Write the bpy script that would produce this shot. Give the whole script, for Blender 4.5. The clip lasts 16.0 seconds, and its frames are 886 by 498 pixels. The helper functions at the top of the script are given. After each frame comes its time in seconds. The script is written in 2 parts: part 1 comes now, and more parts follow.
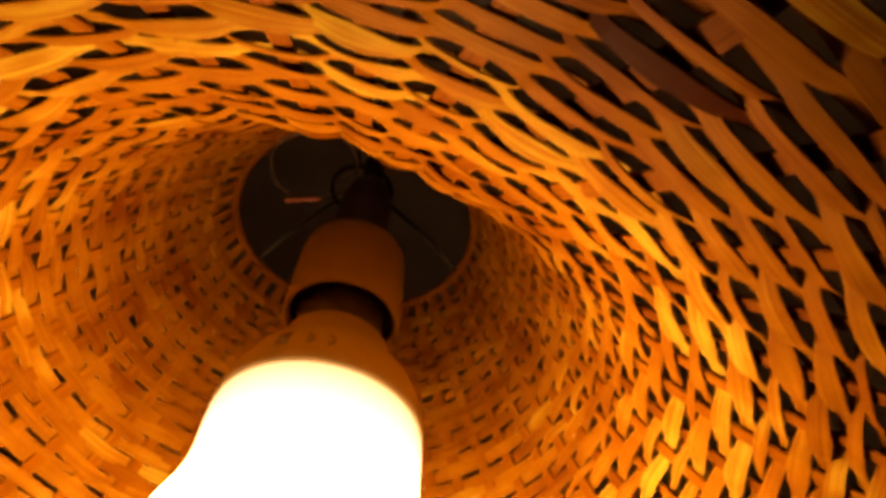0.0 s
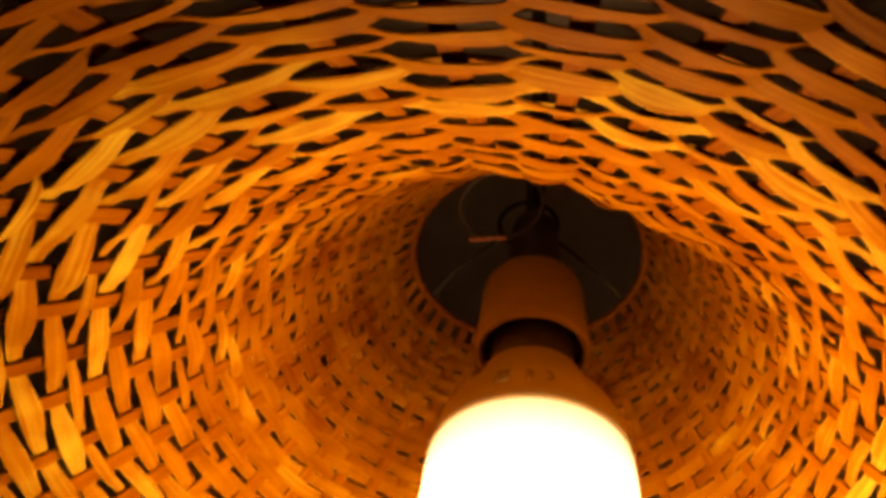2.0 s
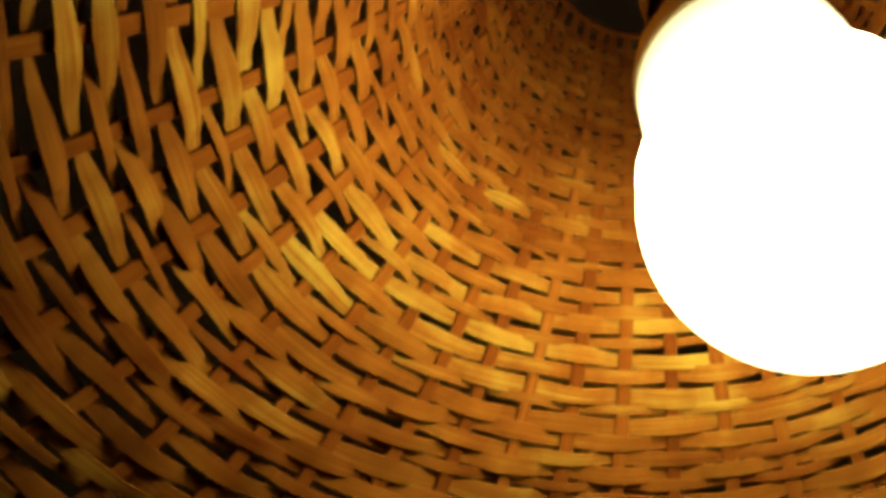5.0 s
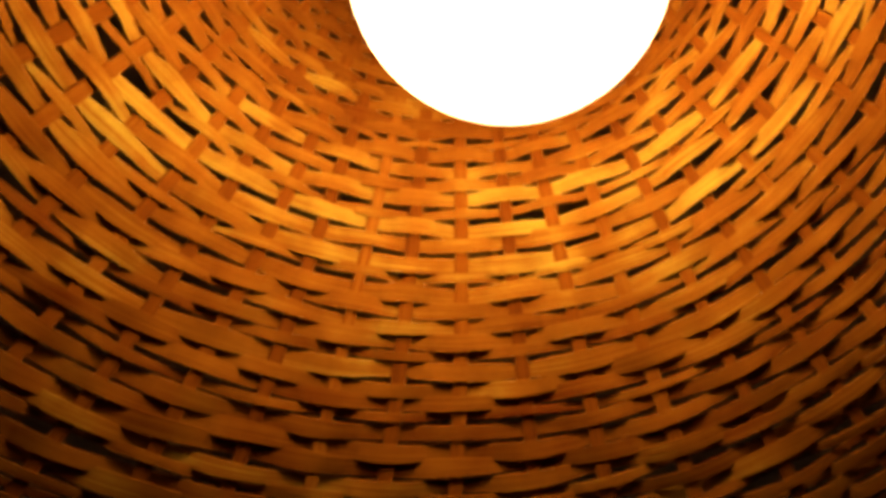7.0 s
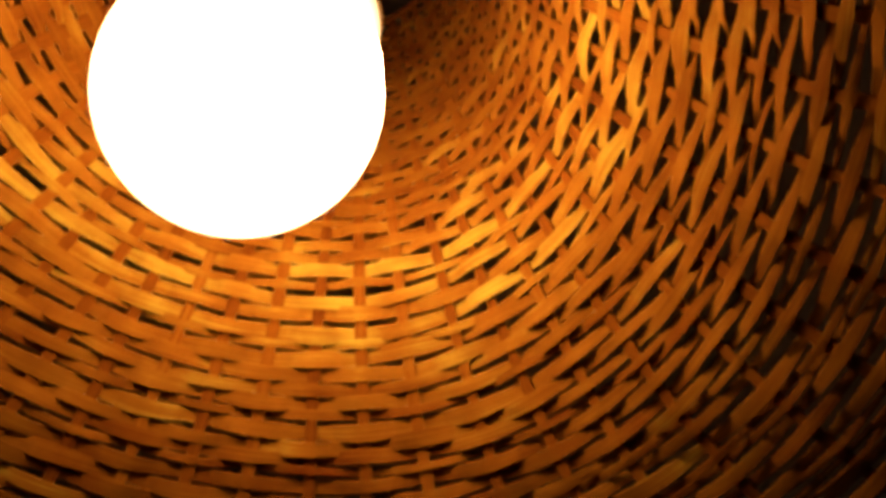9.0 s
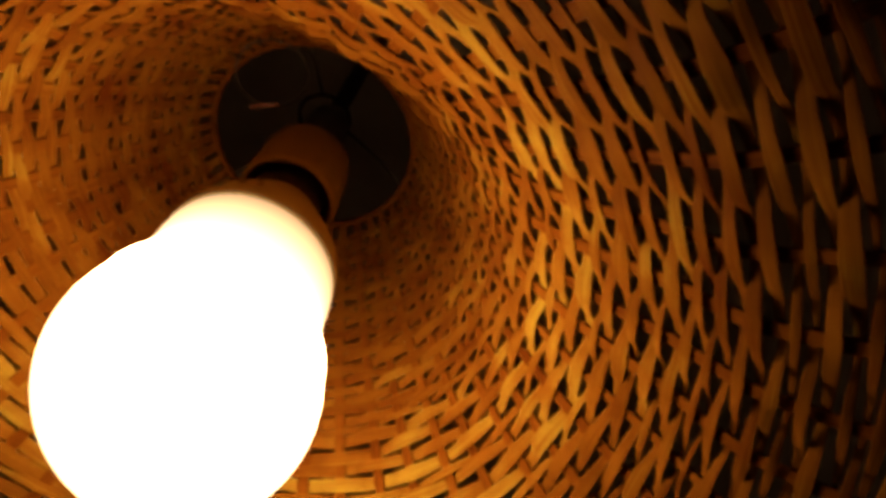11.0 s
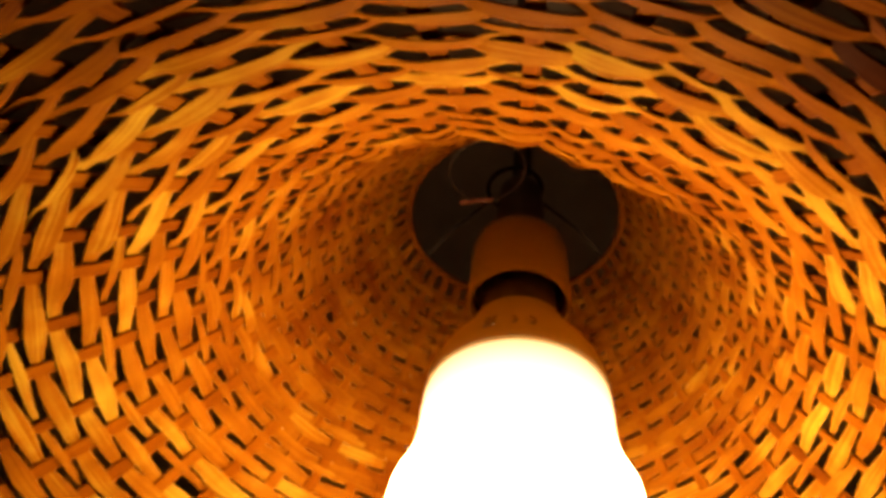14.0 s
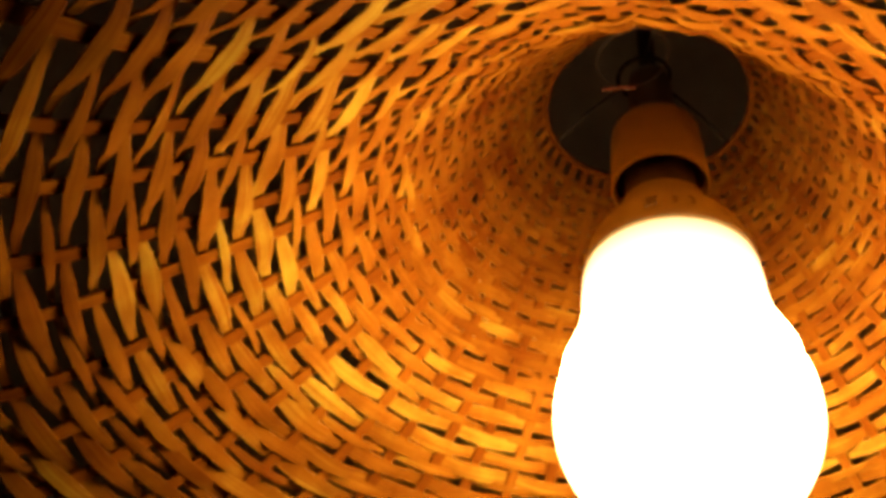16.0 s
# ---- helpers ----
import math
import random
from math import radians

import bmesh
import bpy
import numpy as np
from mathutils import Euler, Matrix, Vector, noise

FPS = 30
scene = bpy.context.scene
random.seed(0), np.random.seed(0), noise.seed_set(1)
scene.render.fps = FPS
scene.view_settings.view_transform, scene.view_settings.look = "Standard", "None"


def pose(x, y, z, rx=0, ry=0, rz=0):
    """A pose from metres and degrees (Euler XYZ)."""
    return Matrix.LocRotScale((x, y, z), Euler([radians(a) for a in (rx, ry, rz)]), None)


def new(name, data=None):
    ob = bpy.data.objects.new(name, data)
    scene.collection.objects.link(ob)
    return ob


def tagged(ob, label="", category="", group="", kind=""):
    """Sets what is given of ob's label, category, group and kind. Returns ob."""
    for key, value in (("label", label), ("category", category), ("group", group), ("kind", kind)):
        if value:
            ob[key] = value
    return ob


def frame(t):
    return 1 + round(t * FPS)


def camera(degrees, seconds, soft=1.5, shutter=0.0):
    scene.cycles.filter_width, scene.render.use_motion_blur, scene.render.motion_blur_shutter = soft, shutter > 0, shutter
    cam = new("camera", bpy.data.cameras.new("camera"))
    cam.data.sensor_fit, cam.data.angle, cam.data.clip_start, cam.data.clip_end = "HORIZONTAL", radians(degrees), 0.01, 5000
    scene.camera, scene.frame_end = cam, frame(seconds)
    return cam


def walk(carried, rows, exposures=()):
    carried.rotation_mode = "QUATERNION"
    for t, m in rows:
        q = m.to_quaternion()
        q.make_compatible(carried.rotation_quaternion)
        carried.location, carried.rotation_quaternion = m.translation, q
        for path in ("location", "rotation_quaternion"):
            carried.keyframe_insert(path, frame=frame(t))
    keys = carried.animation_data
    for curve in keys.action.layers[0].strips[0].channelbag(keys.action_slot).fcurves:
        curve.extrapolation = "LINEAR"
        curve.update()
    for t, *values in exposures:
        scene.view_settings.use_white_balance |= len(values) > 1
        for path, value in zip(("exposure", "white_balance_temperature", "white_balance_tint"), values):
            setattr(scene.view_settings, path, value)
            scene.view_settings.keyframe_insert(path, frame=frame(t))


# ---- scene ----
cam = camera(44.6, 16.0, soft=4.4)
# Heights are counted from EYE, the level of the first eye above the floor; the lamp hangs near x = y = 0.
EYE = 1.65
PATH = [
    (0.0, 0.0509, -0.2077, 0.0100, 138.69, -3.65, 0.72),
    (0.5, 0.0374, -0.2140, 0.0101, 139.17, -3.74, 1.67),
    (1.0, 0.0224, -0.2177, 0.0064, 139.36, -3.62, 2.12),
    (1.5, 0.0126, -0.2201, 0.0054, 139.43, -3.63, 2.17),
    (2.0, 0.0031, -0.2208, 0.0029, 139.40, -3.16, 2.79),
    (2.5, -0.0108, -0.2181, -0.0002, 139.24, -2.80, 3.13),
    (3.0, -0.0390, -0.1977, -0.0122, 139.16, -1.46, 2.63),
    (3.5, -0.0632, -0.1804, -0.0188, 141.05, 2.02, 0.99),
    (4.0, -0.0774, -0.1721, -0.0258, 140.38, 3.62, -0.03),
    (4.5, -0.0848, -0.1629, -0.0379, 139.52, 4.41, 0.77),
    (4.7, -0.0911, -0.1551, -0.0413, 138.71, 5.08, 0.36),
    (6.8, -0.0292, -0.0810, -0.1035, 145.21, 5.77, 7.69),
    (7.0, -0.0148, -0.0735, -0.1111, 147.55, 3.44, 7.85),
    (7.5, 0.0240, -0.0662, -0.1194, 148.47, 0.48, 7.40),
    (8.0, 0.0551, -0.0673, -0.1208, 149.63, -2.01, 6.24),
    (8.5, 0.0787, -0.0898, -0.1176, 148.57, -2.45, 6.21),
    (9.0, 0.0941, -0.1045, -0.1157, 146.47, -6.19, 5.83),
    (9.5, 0.1049, -0.1210, -0.1050, 145.93, -8.96, 4.60),
    (10.0, 0.1165, -0.1450, -0.0911, 146.19, -9.33, 2.55),
    (10.2, 0.1204, -0.1522, -0.0889, 147.1, -9.22, 2.10),
    (12.3, 0.0729, -0.2159, -0.0305, 140.15, -6.09, 1.73),
    (12.5, 0.0680, -0.2228, -0.0268, 139.40, -5.24, 1.68),
    (13.0, 0.0472, -0.2327, -0.0221, 139.57, -3.93, 3.25),
    (13.5, 0.0245, -0.2371, -0.0243, 138.93, -3.45, 3.91),
    (14.0, 0.0100, -0.2360, -0.0236, 138.25, -2.42, 4.25),
    (14.5, -0.0042, -0.2389, -0.0267, 136.65, -2.58, 4.26),
    (15.0, -0.0169, -0.2516, -0.0304, 135.06, -2.29, 3.40),
    (15.5, -0.0290, -0.2537, -0.0378, 133.33, -2.33, 3.41),
    (16.0, -0.0390, -0.2494, -0.0428, 132.84, -2.23, 4.08),
]

# stops, kelvin and tint of the film's own camera, which drifts as the bulb comes and goes
EXPOSURES = [
    (0.0, -0.25, 7100, 4), (0.5, -0.25, 7400, 4), (2.0, -0.21, 7400, 4), (2.5, -0.18, 7500, 5), (3.0, -0.02, 6100, -6), (3.5, 0.0, 4750, -33), (4.0, -0.18, 4400, -43), (4.5, -0.55, 4200, -48), (4.7, -0.6, 4200, -48),
    (6.8, -0.57, 6100, 0), (7.0, -0.57, 6100, 0), (8.0, -0.54, 6100, 0), (9.0, -0.60, 5900, -2), (9.5, -0.87, 6400, 4), (10.0, -1.38, 5400, -11), (10.2, -1.43, 5400, -11),
    (12.3, -1.05, 6800, 5), (12.5, -0.98, 6900, 6), (13.0, -0.58, 7500, 9), (13.5, -0.38, 7400, 8), (14.0, -0.25, 6800, 2), (14.5, -0.15, 6300, -4), (15.5, -0.12, 6100, -11), (16.0, -0.1, 6000, -12),
]
walk(cam, [(t, pose(x, y, z + EYE, rx, ry, rz)) for t, x, y, z, rx, ry, rz in PATH], EXPOSURES)

# ---- light: the bulb alone, in an unlit room ----
world = bpy.data.worlds.new("night")
world.use_nodes = True
world.node_tree.nodes["Background"].inputs[0].default_value = (0.02, 0.02, 0.025, 1)
world.node_tree.nodes["Background"].inputs[1].default_value = 0.02
scene.world = world
GLOW = 156.0
GLOW_COLOUR = (1.0, 0.54, 0.25)


# ---- materials ----
def material(name):
    m = bpy.data.materials.new(name)
    m.use_nodes = True
    return m, m.node_tree.nodes, m.node_tree.links, m.node_tree.nodes["Principled BSDF"]


def ramp(nodes, stops):
    r = nodes.new("ShaderNodeValToRGB")
    while len(r.color_ramp.elements) < len(stops):
        r.color_ramp.elements.new(0.5)
    for e, (p, c) in zip(r.color_ramp.elements, stops):
        e.position, e.color = p, (*c, 1)
    return r


def bamboo(name, dark, mid, light, stretch, spread=1.0):
    """Split bamboo: long fibres, blotches, and a tone of its own for every strip. stretch: UV scale along and across the fibres."""
    m, n, l, p = material(name)
    uv = n.new("ShaderNodeUVMap")
    mp = n.new("ShaderNodeMapping")
    mp.inputs["Scale"].default_value = (*stretch, 1)
    l.new(uv.outputs[0], mp.inputs[0])
    info = n.new("ShaderNodeObjectInfo")
    shift = n.new("ShaderNodeVectorMath")
    shift.operation = "MULTIPLY_ADD"
    shift.inputs[1].default_value = (37, 61, 17)
    l.new(info.outputs["Random"], shift.inputs[0])
    l.new(mp.outputs[0], shift.inputs[2])
    fibre = n.new("ShaderNodeTexNoise")
    fibre.inputs["Scale"].default_value, fibre.inputs["Detail"].default_value, fibre.inputs["Roughness"].default_value = 1.0, 6, 0.7
    l.new(shift.outputs[0], fibre.inputs["Vector"])
    tex = n.new("ShaderNodeTexCoord")
    blotch = n.new("ShaderNodeTexNoise")
    blotch.inputs["Scale"].default_value, blotch.inputs["Detail"].default_value = 55, 3
    l.new(tex.outputs["Object"], blotch.inputs["Vector"])
    # the tone of each stretch of a strip, kept in the second UV layer
    tone = n.new("ShaderNodeUVMap")
    tone.uv_map = "tone"
    sep = n.new("ShaderNodeSeparateXYZ")
    l.new(tone.outputs[0], sep.inputs[0])
    add = n.new("ShaderNodeMath")
    add.operation = "MULTIPLY_ADD"
    add.inputs[1].default_value = 0.55
    l.new(fibre.outputs[0], add.inputs[0])
    l.new(sep.outputs[0], add.inputs[2])
    add2 = n.new("ShaderNodeMath")
    add2.operation = "MULTIPLY_ADD"
    add2.inputs[1].default_value = 0.4
    l.new(blotch.outputs[0], add2.inputs[0])
    l.new(add.outputs[0], add2.inputs[2])
    cr = ramp(n, [(0.02, tuple(0.4 * c for c in dark)), (0.30, dark), (0.57, mid), (0.86, light)])
    l.new(add2.outputs[0], cr.inputs[0])
    l.new(cr.outputs[0], p.inputs["Base Color"])
    # old amber varnish: its sheen is yellow
    p.inputs["Roughness"].default_value = 0.55
    p.inputs["Specular IOR Level"].default_value = 0.008
    p.inputs["Specular Tint"].default_value = (1.0, 0.62, 0.06, 1)
    bump = n.new("ShaderNodeBump")
    bump.inputs["Strength"].default_value, bump.inputs["Distance"].default_value = 0.35, 0.0004
    l.new(fibre.outputs[0], bump.inputs["Height"])
    l.new(bump.outputs[0], p.inputs["Normal"])
    return m


def plain(name, colour, rough, metal=0.0, grain=300, vary=0.25, bump_d=0.0002):
    m, n, l, p = material(name)
    tex = n.new("ShaderNodeTexCoord")
    fine = n.new("ShaderNodeTexNoise")
    fine.inputs["Scale"].default_value, fine.inputs["Detail"].default_value = grain, 5
    l.new(tex.outputs["Object"], fine.inputs["Vector"])
    wide = n.new("ShaderNodeTexNoise")
    wide.inputs["Scale"].default_value, wide.inputs["Detail"].default_value = grain / 12, 3
    l.new(tex.outputs["Object"], wide.inputs["Vector"])
    mix = n.new("ShaderNodeMath")
    mix.operation = "MULTIPLY"
    l.new(fine.outputs[0], mix.inputs[0])
    l.new(wide.outputs[0], mix.inputs[1])
    cr = ramp(n, [(0.1, tuple(c * (1 - vary) for c in colour)), (0.45, tuple(min(1, c * (1 + vary)) for c in colour))])
    l.new(mix.outputs[0], cr.inputs[0])
    l.new(cr.outputs[0], p.inputs["Base Color"])
    p.inputs["Roughness"].default_value, p.inputs["Metallic"].default_value = rough, metal
    b = n.new("ShaderNodeBump")
    b.inputs["Strength"].default_value, b.inputs["Distance"].default_value = 0.3, bump_d
    l.new(fine.outputs[0], b.inputs["Height"])
    l.new(b.outputs[0], p.inputs["Normal"])
    return m


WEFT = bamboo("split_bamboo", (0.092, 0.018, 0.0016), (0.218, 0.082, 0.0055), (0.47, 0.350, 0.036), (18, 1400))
STAKE = bamboo("bamboo_stake", (0.068, 0.014, 0.0015), (0.170, 0.052, 0.003), (0.30, 0.138, 0.011), (18, 900))
SHELL = plain("ivory_plastic", (0.58, 0.54, 0.28), 0.45, vary=0.06)
SLEEVE = plain("ivory_bakelite", (0.48, 0.40, 0.21), 0.4, vary=0.08)
DARK = plain("near_black_liner", (0.035, 0.028, 0.025), 0.35)
NICKEL = plain("dull_nickel", (0.17, 0.18, 0.20), 0.5, 0.9)
BROWN = plain("brown_bakelite", (0.13, 0.105, 0.09), 0.4)
# wire loop: near-black where unlit, a lighter copy for its lit edge
LIP = plain("dim_red_brown", (0.03, 0.016, 0.012), 0.5)
LIT_LIP = plain("lit_red_brown", (0.34, 0.13, 0.08), 0.4)
STEEL = plain("dull_wire", (0.05, 0.042, 0.036), 0.6, 0.6)
WEB = plain("grey_cobweb", (0.30, 0.29, 0.27), 0.8)
CORD = plain("brown_flex", (0.09, 0.06, 0.045), 0.6)
INK = plain("grey_print", (0.30, 0.24, 0.13), 0.7)
PLASTER = plain("grey_plaster", (0.70, 0.64, 0.56), 0.9, grain=40, vary=0.12)
WALL_PAINT = plain("brown_wall_paint", (0.46, 0.38, 0.31), 0.85, grain=40, vary=0.15)
BOARDS = plain("wood_floor", (0.18, 0.12, 0.07), 0.6, grain=20, vary=0.3)


def glow_material():
    """The lit diffuser: brightest round its shoulder, dimmer towards the tip and next to its collar."""
    m, n, l, p = material("lit_diffuser")
    tex = n.new("ShaderNodeTexCoord")
    sep = n.new("ShaderNodeSeparateXYZ")
    l.new(tex.outputs["Object"], sep.inputs[0])
    place = n.new("ShaderNodeMapRange")
    place.inputs["From Min"].default_value, place.inputs["From Max"].default_value = -0.04, 0.06
    l.new(sep.outputs["Z"], place.inputs["Value"])
    fade = ramp(n, [(0.03, (0.07,) * 3), (0.22, (0.08,) * 3), (0.40, (0.17,) * 3), (0.53, (0.86,) * 3), (0.62, (0.30,) * 3), (0.74, (0.065,) * 3), (0.83, (0.033,) * 3), (0.935, (0.010,) * 3)])
    l.new(place.outputs[0], fade.inputs[0])
    power = n.new("ShaderNodeMath")
    power.operation = "MULTIPLY"
    power.inputs[1].default_value = GLOW
    l.new(fade.outputs[0], power.inputs[0])
    p.inputs["Base Color"].default_value = (0.85, 0.82, 0.75, 1)
    p.inputs["Roughness"].default_value = 0.4
    p.inputs["Emission Color"].default_value = (*GLOW_COLOUR, 1)
    l.new(power.outputs[0], p.inputs["Emission Strength"])
    return m


LIT = glow_material()


# ---- mesh helpers ----
def part(name, bm, mat, parent=None, label="", smooth=True):
    me = bpy.data.meshes.new(name)
    bmesh.ops.recalc_face_normals(bm, faces=bm.faces)
    bm.to_mesh(me)
    bm.free()
    me.materials.append(mat)
    if smooth:
        me.polygons.foreach_set("use_smooth", [True] * len(me.polygons))
    ob = new(name, me)
    if parent:
        ob.parent = parent
    if label:
        ob["label"] = label
    return ob


def raw(name, verts, faces, mat, parent=None, uvs=None, tones=None):
    """A mesh from computed corners, with its UVs per corner."""
    me = bpy.data.meshes.new(name)
    me.from_pydata([tuple(v) for v in verts], [], faces)
    if uvs is not None:
        for key, values in (("UVMap", uvs), ("tone", tones)):
            layer = me.uv_layers.new(name=key)
            idx = np.empty(len(me.loops), dtype=np.int32)
            me.loops.foreach_get("vertex_index", idx)
            layer.data.foreach_set("uv", np.asarray(values, dtype=np.float32)[idx].ravel())
    me.materials.append(mat)
    ob = new(name, me)
    if parent:
        ob.parent = parent
    return ob


def lathe(profile, n=64, close=False):
    """A turned body from (radius, height) pairs."""
    bm = bmesh.new()
    rings = []
    for r, z in profile:
        if r < 1e-6:
            rings.append([bm.verts.new((0, 0, z))])
        else:
            rings.append([bm.verts.new((r * math.cos(2 * math.pi * k / n), r * math.sin(2 * math.pi * k / n), z)) for k in range(n)])
    pairs = list(zip(rings, rings[1:])) + ([(rings[-1], rings[0])] if close else [])
    for a, b in pairs:
        for k in range(n):
            j = (k + 1) % n
            if len(a) == 1:
                bm.faces.new((a[0], b[k], b[j]))
            elif len(b) == 1:
                bm.faces.new((a[k], a[j], b[0]))
            else:
                bm.faces.new((a[k], a[j], b[j], b[k]))
    return bm


def tube(points, radius, n=8, closed=False):
    """A round wire along points."""
    bm = bmesh.new()
    pts = [Vector(p) for p in points]
    rings = []
    for i, p in enumerate(pts):
        a = pts[i - 1] if (i or closed) else p
        b = pts[(i + 1) % len(pts)] if (i < len(pts) - 1 or closed) else p
        d = (b - a).normalized()
        u = d.cross(Vector((0.13, 0.2, 0.97)))
        u = u.normalized() if u.length > 1e-4 else Vector((1, 0, 0))
        v = d.cross(u)
        rings.append([bm.verts.new(p + radius * (math.cos(2 * math.pi * k / n) * u + math.sin(2 * math.pi * k / n) * v)) for k in range(n)])
    for a, b in zip(rings, rings[1:] + (rings[:1] if closed else [])):
        for k in range(n):
            bm.faces.new((a[k], a[(k + 1) % n], b[(k + 1) % n], b[k]))
    if not closed:
        bm.faces.new(rings[0][::-1])
        bm.faces.new(rings[-1])
    return bm


def box(x0, x1, y0, y1, z0, z1):
    bm = bmesh.new()
    bmesh.ops.create_cube(bm, size=1.0, matrix=Matrix.LocRotScale(((x0 + x1) / 2, (y0 + y1) / 2, (z0 + z1) / 2), None, (x1 - x0, y1 - y0, z1 - z0)))
    return bm


# ---- an unlit room, added unseen to close the place ----
# near, pale walls and ceiling put a haze into the black of the gaps
ROOM = 1.6
CEIL = EYE + 0.50
for nm, dims, mt, lab in (
    ("floor", (-ROOM, ROOM, -ROOM, ROOM, -0.1, 0), BOARDS, "dark wooden floor added to close the unlit room"),
    ("ceiling", (-ROOM, ROOM, -ROOM, ROOM, CEIL, CEIL + 0.1), PLASTER, "plain plaster ceiling added to close the unlit room"),
    ("wall_north", (-ROOM, ROOM, ROOM, ROOM + 0.1, 0, CEIL), WALL_PAINT, "brown painted wall added to close the unlit room"),
    ("wall_south", (-ROOM, ROOM, -ROOM - 0.1, -ROOM, 0, CEIL), WALL_PAINT, "brown painted wall added to close the unlit room"),
    ("wall_east", (ROOM, ROOM + 0.1, -ROOM, ROOM, 0, CEIL), WALL_PAINT, "brown painted wall added to close the unlit room"),
    ("wall_west", (-ROOM - 0.1, -ROOM, -ROOM, ROOM, 0, CEIL), WALL_PAINT, "brown painted wall added to close the unlit room"),
):
    tagged(part(nm, box(*dims), mt, smooth=False), lab, nm.split("_")[0], kind="structure")

# ---- the form of the woven shade ----
TOP = 0.2632  # height of the shade's top hole above EYE
PROFILE = [(0.0365, 0.2632), (0.0521, 0.24), (0.0668, 0.22), (0.0835, 0.20), (0.0971, 0.185), (0.1118, 0.17), (0.1289, 0.155), (0.1472, 0.14), (0.1660, 0.1255), (0.194, 0.1105), (0.230, 0.1005), (0.290, 0.088)]
HOLE_X, HOLE_Y = 0.005, 0.005
# the old shade hangs askew and is a little out of round: cosine and sine, in mm
SKEW = [(-10.9, -6.0), (-1.6, 2.0), (0.3, 0.9), (-0.4, -0.5)]
_pr = np.array(PROFILE)
_len = np.r_[0, np.cumsum(np.hypot(*np.diff(_pr, axis=0).T))]
_fine = np.linspace(0, _len[-1], 400)
_kern = np.hanning(31) / np.hanning(31).sum()


def _smooth(values):
    pad = np.r_[2 * values[0] - values[15:0:-1], values, 2 * values[-1] - values[-2:-17:-1]]
    return np.convolve(pad, _kern, "valid")


_R = _smooth(np.interp(_fine, _len, _pr[:, 0]))
_Z = _smooth(np.interp(_fine, _len, _pr[:, 1]))
LENGTH = _len[-1]


def shade_point(s, a, off, along=0.0):
    """A point of the shade: s metres down from the hole, at a radians round, off metres towards the inside. Arrays."""
    s = s + along
    r, z = np.interp(s, _fine, _R), np.interp(s, _fine, _Z)
    skew = sum(c * np.cos(k * a) + d * np.sin(k * a) for k, (c, d) in enumerate(SKEW, 1))
    r = r + 0.001 * skew * np.clip((TOP - z) / 0.085, 0, 1.3)
    # the wall is pushed in on one side, below the hole
    turn = (np.degrees(a) + 68 + 180) % 360 - 180
    r = r - 0.010 * np.exp(-((turn / 28) ** 2) - ((z - 0.208) / 0.022) ** 2)
    r = r - 0.0045 * np.exp(-(((turn + 42) / 26) ** 2) - ((z - 0.212) / 0.024) ** 2)
    # and puckers there, between the stakes
    r = r - 0.0009 * np.cos(24 * a) * np.exp(-(((turn + 20) / 45) ** 2) - ((z - 0.210) / 0.020) ** 2)
    # one side hangs steeper below the middle
    side = (np.degrees(a) + 180) % 360 - 180
    low = np.clip((0.152 - z) / 0.03, 0, 1)
    r = r - 0.008 * np.exp(-((side / 48) ** 2)) * low * low * (3 - 2 * low)
    # and the other flares out
    side = (np.degrees(a) - 178 + 180) % 360 - 180
    low = np.clip((0.140 - z) / 0.04, 0, 1)
    r = r + 0.012 * np.exp(-((side / 68) ** 2)) * low * low * (3 - 2 * low)
    e = 0.002
    dr = np.interp(s + e, _fine, _R) - np.interp(s - e, _fine, _R)
    dz = np.interp(s + e, _fine, _Z) - np.interp(s - e, _fine, _Z)
    q = np.hypot(dr, dz)
    # inward normal
    nr, nz = dz / q, -dr / q
    r, z = r + nr * off, z + nz * off
    return np.stack([r * np.cos(a) + HOLE_X, r * np.sin(a) + HOLE_Y, z + EYE], -1)


shade = new("woven_lampshade")
tagged(shade, "flared conical lampshade woven from split bamboo strips, bent with age", "lampshade")

# the stakes stand at uneven turns, in degrees; their number is odd, so that one weft can run round and round
STAKE_TURNS = [
    -13, -5, 2.4, 10.3, 18.8, 27, 34.8, 44, 52.1, 60.3, 68.4, 77.5, 86, 93.6, 102.2, 110.1, 117.3, 125.3, 132.8, 141.2, 148.8, 157, 165,
    172.8, 179.7, 186.6, 195.4, 202.8, 211, 217.8, 226.7, 232.6, 240.1, 247.2, 256.1, 264, 272.8, 280.6, 287.7, 295.9, 305.4, 314.6, 322.3, 330.8, 339,
]
STAKES = len(STAKE_TURNS)
STAKE_AT = np.radians(STAKE_TURNS)
rng = np.random.RandomState(7)


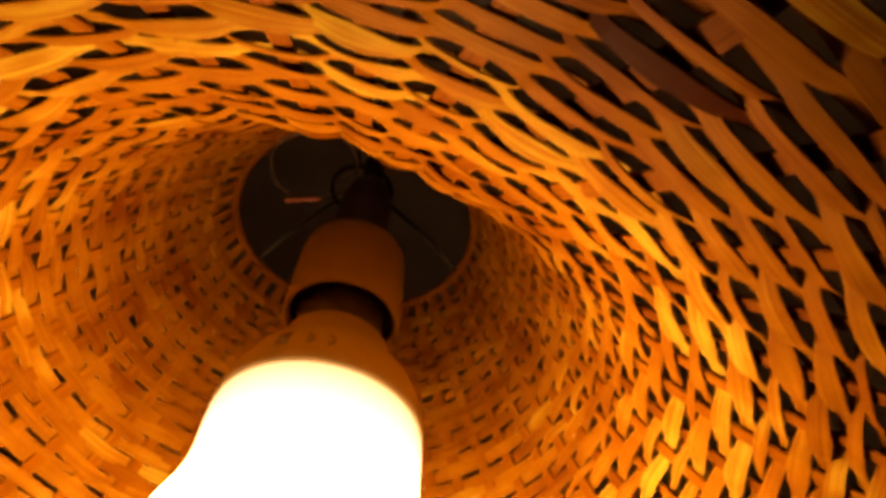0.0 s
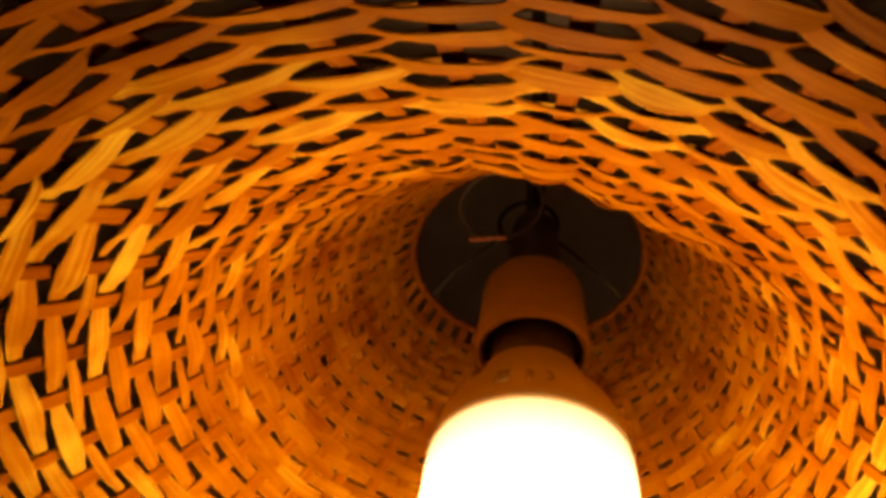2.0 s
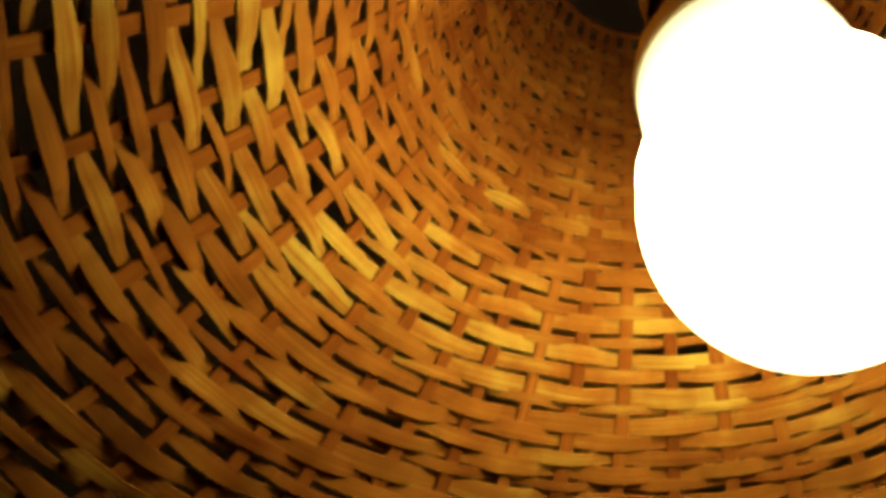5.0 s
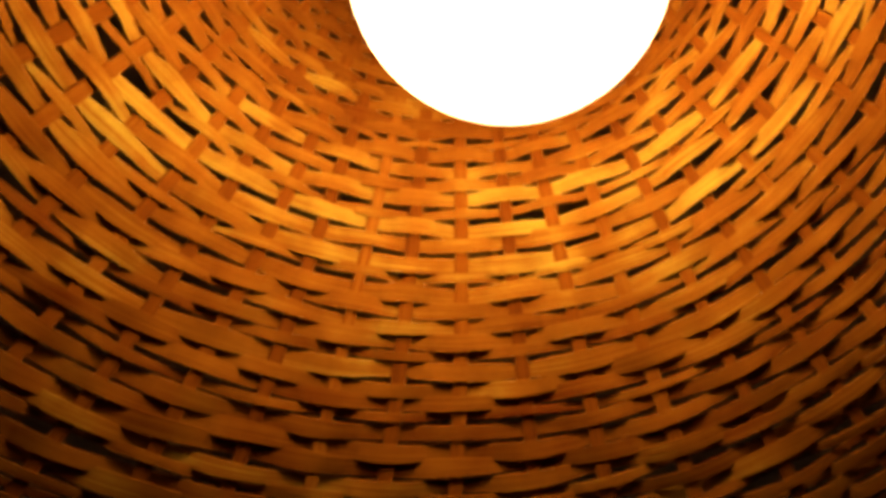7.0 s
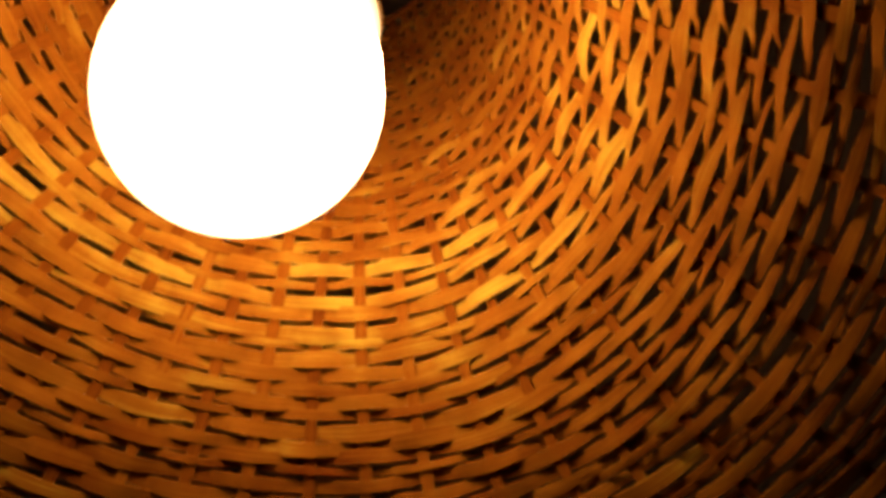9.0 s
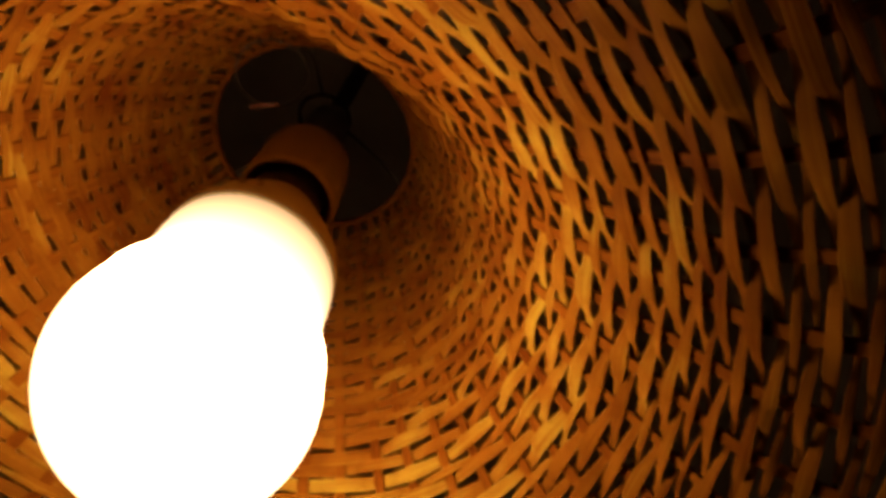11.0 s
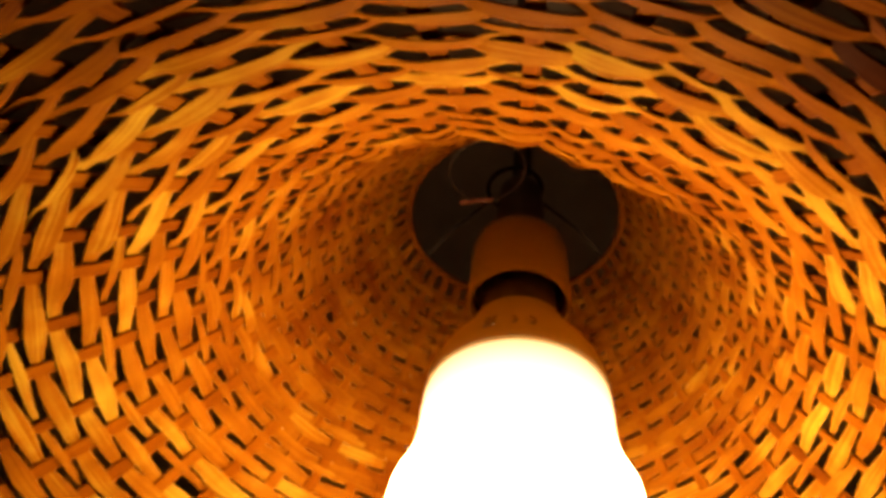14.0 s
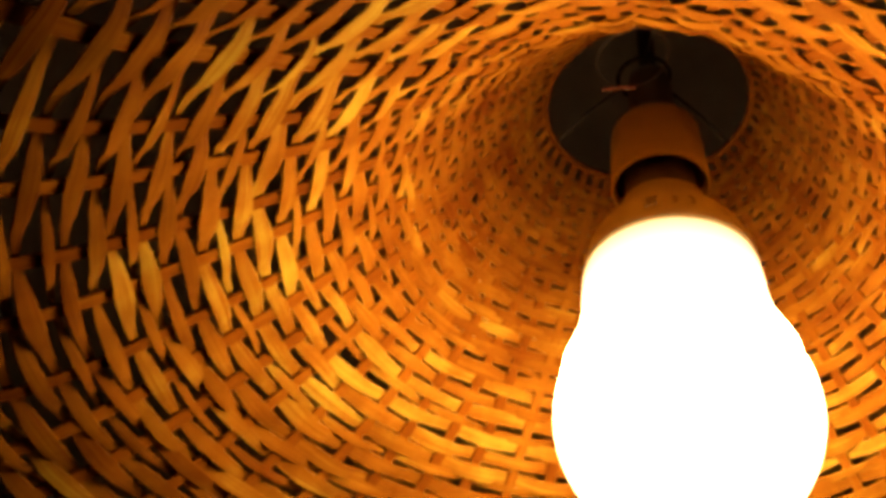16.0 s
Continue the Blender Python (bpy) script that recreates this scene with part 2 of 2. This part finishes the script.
def ribbon(name, s, a, off, wide, thick, roll, along_ring, mat, tone, closed):
    """A flat strip with a lens-like section. along_ring: a weft strip, running round; else a stake, running down."""
    n = len(a)
    prof = np.array([(-1, 0.1), (-0.93, 0.5), (0.0, 0.62), (0.93, 0.5), (1, 0.1), (0.95, -0.5), (-0.95, -0.5)])
    k = len(prof)
    verts = np.empty((n, k, 3))
    for j, (u, v) in enumerate(prof):
        across, up = u * wide / 2, v * thick
        c, sn = np.cos(roll), np.sin(roll)
        x, y = across * c - up * sn, across * sn + up * c
        if along_ring:
            verts[:, j] = shade_point(s, a, off + y, x)
        else:
            r = np.maximum(np.interp(s, _fine, _R), 0.02)
            verts[:, j] = shade_point(s, a + x / r, off + y)
    faces = []
    for i in range(n if closed else n - 1):
        h = (i + 1) % n
        for j in range(k):
            w = (j + 1) % k
            faces.append((i * k + j, i * k + w, h * k + w, h * k + j))
    if not closed:
        faces += [tuple(range(k))[::-1], tuple((n - 1) * k + j for j in range(k))]
    r = np.interp(s, _fine, _R)
    run = np.cumsum(np.r_[0, np.abs(np.diff(a)) * r[1:]]) if along_ring else s - s[0]
    uvs = np.stack([np.repeat(run, k), np.tile(prof[:, 0], n) * np.repeat(wide / 2, k)], -1)
    tones = np.stack([np.repeat(tone, k), np.zeros(n * k)], -1)
    return raw(name, verts.reshape(-1, 3), faces, mat, shade, uvs, tones)


# stakes, running down from the hole to the rim
for i in range(STAKES):
    m = 150
    s = np.linspace(-0.001, LENGTH - 0.004, m)
    a = STAKE_AT[i] + 0.005 * np.sin(s * 30 + rng.uniform(0, 6)) + 0 * s
    wide = np.interp(s, [0, 0.05, 0.12, 0.3], [0.0033, 0.0040, 0.0044, 0.0048]) * rng.uniform(0.85, 1.15)
    ribbon("stake", s, a, np.full(m, 0.0), wide, 0.0007, np.full(m, rng.uniform(-0.12, 0.12)), False, STAKE, np.full(m, rng.uniform(-0.05, 0.12)), False)

# weft strips, over one stake and under the next, winding down from the hole; broad ones with thin ones packed between
STEP = 14
rows, s = [], 0.0052
while s < LENGTH - 0.008:
    broad = np.interp(s, [0, 0.05, 0.085, 0.115, 0.3], [0.0027, 0.0034, 0.0046, 0.0056, 0.0052])
    sparse = 0.080 < s < 0.121  # a band of narrow strips that leave gaps
    thin = rng.uniform() < (0.62 if sparse else np.interp(s, [0.06, 0.10], [0.0, 0.26]))
    wide = broad * (rng.uniform(0.50, 0.64) if thin else rng.uniform(0.88, 1.12))
    rows.append((s + wide / 2, wide, thin, sparse))
    s += wide * (1.18 if sparse else 1.0)
rows.append((s + 0.003, 0.005, False, False))
STAIN_S, STAIN_TURN = 0.1745, 295.9
knot_turn = np.r_[STAKE_AT[-1] - 2 * np.pi, STAKE_AT, STAKE_AT[0] + 2 * np.pi]
for i, (s0, wide, thin, sparse) in enumerate(rows[:-1]):
    phase = i % 2
    # every strip begins and ends under a stake
    first, last = (0 if phase else -1), (STAKES - 1 if phase else STAKES)
    t = first + np.arange((last - first) * STEP + 1) / STEP
    a = np.interp(t, np.arange(-1, STAKES + 1), knot_turn)
    s1 = s0 + (rows[i + 1][0] - s0) * t / STAKES
    gap = 2 * np.pi * np.interp(s0, _fine, _R) / STAKES
    beat = np.cos(np.pi * (t + phase))  # 1: over a stake on the inside, -1: behind one
    lift = np.clip(gap * 0.08, 0.0008, 0.0015)
    far = np.interp(s0, [0.05, 0.12], [0, 1])
    # rows lie wider apart on the side to which the shade sags
    sag = 1 + 0.05 * np.cos(a - np.radians(235)) * far
    count = STAKES // 2 + 4
    seg = np.floor((t + phase + 1) / 2).astype(int) + 1
    each = rng.uniform(-1, 1, (8, count))
    turn = rng.uniform(-0.0009, 0.0009, count)  # where it slips under, up or down its stake
    u = (t + phase + 1) % 2 - 1  # -1 to 1 along one float, middle over its stake
    shape = 0.5 + 0.5 * beat
    flat = np.sign(beat) * np.abs(beat) ** 0.6
    off = lift * flat + each[0][seg] * 0.0005 * shape - (0.0004 if thin else 0.0)
    # the rows dip from one side of the lower wall to the other
    x = (np.degrees(a) - 60) % 360
    dip = 0.005 * np.where(x < 90, np.cos(np.radians(2 * x)), -np.cos(np.radians((x - 90) * 2 / 3)))
    below = np.clip(np.cos(a - np.radians(105)), 0, 1) ** 0.6
    slack = (0.5 * np.clip(np.cos(a - np.radians(8)), 0, 1) ** 2 + 1.0 * np.clip(np.cos(a - np.radians(216)), 0, 1) ** 2 + 0.2 * np.clip(np.cos(a + np.radians(75)), 0, 1) ** 2) * np.interp(s0, [0.07, 0.14], [0, 1])
    taper = np.interp(s0, [0.05, 0.15], [0.88, 0.66]) + 0.20 * below * far - 0.26 * slack
    lean = 0.5 * shape + 0.5 * (1 - np.abs(u))  # straighter flanks than a wave has
    blunt = 1 - (1 - lean) ** (1 + 0.9 * below)  # full width over most of a float, drawn in where it dives
    w = wide * 1.02 * sag * (1 - (0.17 + 0.10 * np.interp(s0, [0.15, 0.18], [0, 1])) * slack) * (taper + (1 - taper) * blunt) * (1 + 0.16 * each[1][seg] * shape) * (1 + 0.16 * each[6][seg] * u * shape)
    w = w * (1 + (0.40 if sparse else 0.20) * far * np.clip(np.cos(a - np.radians(285)) + 0.25, 0, 1)) * (1 + 0.24 * u * shape * np.clip(np.cos(a - np.radians(165)), 0, 1) * far)
    w = w * (1 - 0.16 * np.interp(s0, [0.14, 0.17], [0, 1]) * np.exp(-((((np.degrees(a) + 5 + 180) % 360 - 180) / 38) ** 2)))
    along = each[2][seg] * 0.0007 * shape + np.interp(t + phase + 1, np.arange(-2, 2 * count - 2, 2), turn) * np.interp(s0, [0.04, 0.12], [0.25, 1]) + 0.0005 * np.sin(t * 0.7 + rng.uniform(0, 6)) + dip * far
    roll = (each[3][seg] * 0.16 + 0.22 * np.sin(np.pi * (t + phase)) * each[5][seg]) * shape
    tone = 0.025 + np.interp(s0, [0.06, 0.12], [0.04, 0.06]) * each[4][seg] + rng.uniform(-0.06, 0.06) - (0.05 if thin else 0.0) + 0.12 * np.exp(-(((s0 - 0.112) / 0.024) ** 2)) - 0.05 * np.interp(s0, [0.05, 0.08], [1, 0])  # bulb's falloff put into the tone: paler in the bright middle, redder by the dim hole
    here = s1 * sag + along
    # one float has gone almost black
    spot = (np.abs(here - STAIN_S) < wide * 0.55) & (np.abs((np.degrees(a) - STAIN_TURN + 180) % 360 - 180) < 6.5)
    tone = np.where(spot & (not thin), tone - 0.55, tone)
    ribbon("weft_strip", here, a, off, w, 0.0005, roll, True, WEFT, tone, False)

# bound edge of the hole and of the rim
for s0, rad, nm in ((0.0008, 0.0014, "hole_binding"), (LENGTH - 0.003, 0.004, "rim_binding")):
    n = 192
    a = np.linspace(0, 2 * np.pi, n, endpoint=False)
    ring = shade_point(np.full(n, s0), a, 0.0002 * np.sin(a * STAKES))
    part(nm, tube(ring, rad, 8, True), STAKE, shade)

# ---- lampholder and bulb, hanging a little off plumb ----
HANG = Matrix.Translation((0.0038, 0.0062, EYE + 0.1287)) @ Vector((0, 0, 1)).rotation_difference(Vector((0.0020, 0.0005, 0.0915))).to_matrix().to_4x4()
holder = new("lampholder")
holder.matrix_basis = HANG
tagged(holder, "ivory lampholder with an open sleeve hanging on a brown cord", "lampholder")
M0, M1 = 0.0925, 0.1205  # mouth and top of the sleeve, from the middle of the bulb
part("sleeve", lathe([(0.0149, M0 + 0.0006), (0.0156, M0), (0.0165, M0 + 0.0007), (0.0166, M0 + 0.003), (0.0154, M1 - 0.003), (0.0147, M1), (0.0128, M1 + 0.001), (0.0128, M1 - 0.001), (0.0150, M0 + 0.004)], 64, True), SLEEVE, holder)
# a near-black surface lines the inside of the sleeve
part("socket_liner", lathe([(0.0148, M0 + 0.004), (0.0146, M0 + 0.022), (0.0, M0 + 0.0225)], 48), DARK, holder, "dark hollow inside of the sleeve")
part("cap", lathe([(0.0, M1), (0.0126, M1 + 0.0005), (0.0122, M1 + 0.002), (0.0085, M1 + 0.003), (0.0080, M1 + 0.026), (0.0072, M1 + 0.031), (0.005, M1 + 0.034), (0.0, M1 + 0.0342)], 48), BROWN, holder, "brown cap above the sleeve")
part("wire_loop", tube([(-0.0095 + 0.0120 * math.cos(k * math.pi / 24), -0.0325 + 0.0120 * math.sin(k * math.pi / 24), M1 + 0.0010 + 0.002 * math.cos(k * math.pi / 24)) for k in range(48)], 0.00028, 8, True), LIP, holder, "thin brown wire loop beside the sleeve")
# the loop's lit edge, added as a lighter bar of its own
part("loop_lit_edge", tube([(-0.0190, -0.0196, 0.1215), (-0.0136, -0.0209, 0.1206), (-0.0081, -0.0218, 0.1198)], 0.0007, 8), LIT_LIP, holder, "lit edge of the wire loop, a short bar in lighter red-brown")
part("cord", tube([(0, 0, M1 + 0.0338), (0.001, 0, 0.23), (0, 0.001, 0.30), (0, 0, CEIL - EYE - 0.1287 - 0.004)], 0.0032, 10), CORD, holder, "brown electric cord")

bulb = new("led_bulb")
bulb.matrix_basis = HANG
tagged(bulb, "lit pear-shaped white LED bulb screwed into the lampholder", "light bulb")
prof = []
for k in range(0, 25):
    ang = -90 + k * 4.55
    prof.append((0.0366 * math.cos(radians(ang)), 0.0366 * math.sin(radians(ang))))
prof += [(0.0337, 0.0178), (0.0320, 0.0218), (0.0303, 0.0258), (0.0290, 0.0300), (0.0282, 0.0345), (0.0277, 0.040), (0.0275, 0.046), (0.0271, 0.0505), (0.0264, 0.0535)]
prof[0] = (0.0, -0.0366)
part("diffuser", lathe(prof, 96), LIT, bulb, "white diffuser glowing warm")
part("collar", lathe([(0.0256, 0.0527), (0.0271, 0.0529), (0.0272, 0.0538), (0.0267, 0.0580), (0.0251, 0.0632), (0.0221, 0.0690), (0.0186, 0.0740), (0.0160, 0.0778), (0.0142, 0.0828), (0.0124, 0.0840), (0.0, 0.0842)], 96), SHELL, bulb, "ivory plastic collar with small grey print")
part("screw_cap", lathe([(0.0119, 0.0838), (0.0119, 0.107), (0.006, 0.1105), (0, 0.1106)], 48), NICKEL, bulb)


def collar_point(turn, z):
    """Just proud of the collar's skin, at turn degrees and height z."""
    r = np.interp(z, [0.0538, 0.0580, 0.0632, 0.0690, 0.0740], [0.0272, 0.0267, 0.0251, 0.0221, 0.0186]) + 0.0001
    return (r * math.cos(radians(turn)), r * math.sin(radians(turn)), z)


def stroke(points):
    return tube([collar_point(*p) for p in points], 0.00042, 6)


# small grey marks printed on the collar
arc_c = [(-81.5 + 4.2 * math.sin(radians(q)), 0.0612 + 0.0021 * math.cos(radians(q))) for q in range(10, 171, 16)]
arc_e = [(-93.0 + 4.2 * math.sin(radians(q)), 0.0612 + 0.0021 * math.cos(radians(q))) for q in range(10, 171, 16)]
for marks in ([arc_c], [arc_e, [(-93.0, 0.0612), (-89.0, 0.0612)]], [[(-109, 0.0592), (-108.5, 0.0626), (-103.5, 0.0626), (-103, 0.0592), (-109, 0.0592)], [(-110, 0.0640), (-102, 0.0640)], [(-109.5, 0.0584), (-102.5, 0.0644)]]):
    whole = bmesh.new()
    for points in marks:
        piece = stroke(points)
        held = bpy.data.meshes.new("stroke")
        piece.to_mesh(held)
        piece.free()
        whole.from_mesh(held)
        bpy.data.meshes.remove(held)
    part("print_mark", whole, INK, bulb, "small faded grey print")

# ---- wire carrier that joins the shade to the lampholder ----
spider = new("shade_carrier")
spider.location = (HOLE_X, HOLE_Y, EYE)
tagged(spider, "thin wire carrier joining the lampholder to the shade", "shade carrier")
part("ring", tube([(0.0095 * math.cos(k * math.pi / 20), 0.0095 * math.sin(k * math.pi / 20), 0.2790) for k in range(40)], 0.0008, 8, True), STEEL, spider)
for ang in (152, 32, 272):
    c, sn = math.cos(radians(ang)), math.sin(radians(ang))
    part("arm", tube([(0.0095 * c, 0.0095 * sn, 0.2790), (0.026 * c, 0.026 * sn, 0.272), (0.0362 * c, 0.0362 * sn, 0.2632)], 0.0005, 8), STEEL, spider)

# ---- a strand of cobweb across the outer rows ----
turns = np.radians(np.linspace(305, 316, 12))
strand = shade_point(np.linspace(0.199, 0.206, 12), turns, np.full(12, 0.004))
cobweb = part("cobweb_strand", tube(strand, 0.00016, 5), WEB)
tagged(cobweb, "single thin grey strand of cobweb clinging to the shade", "cobweb")
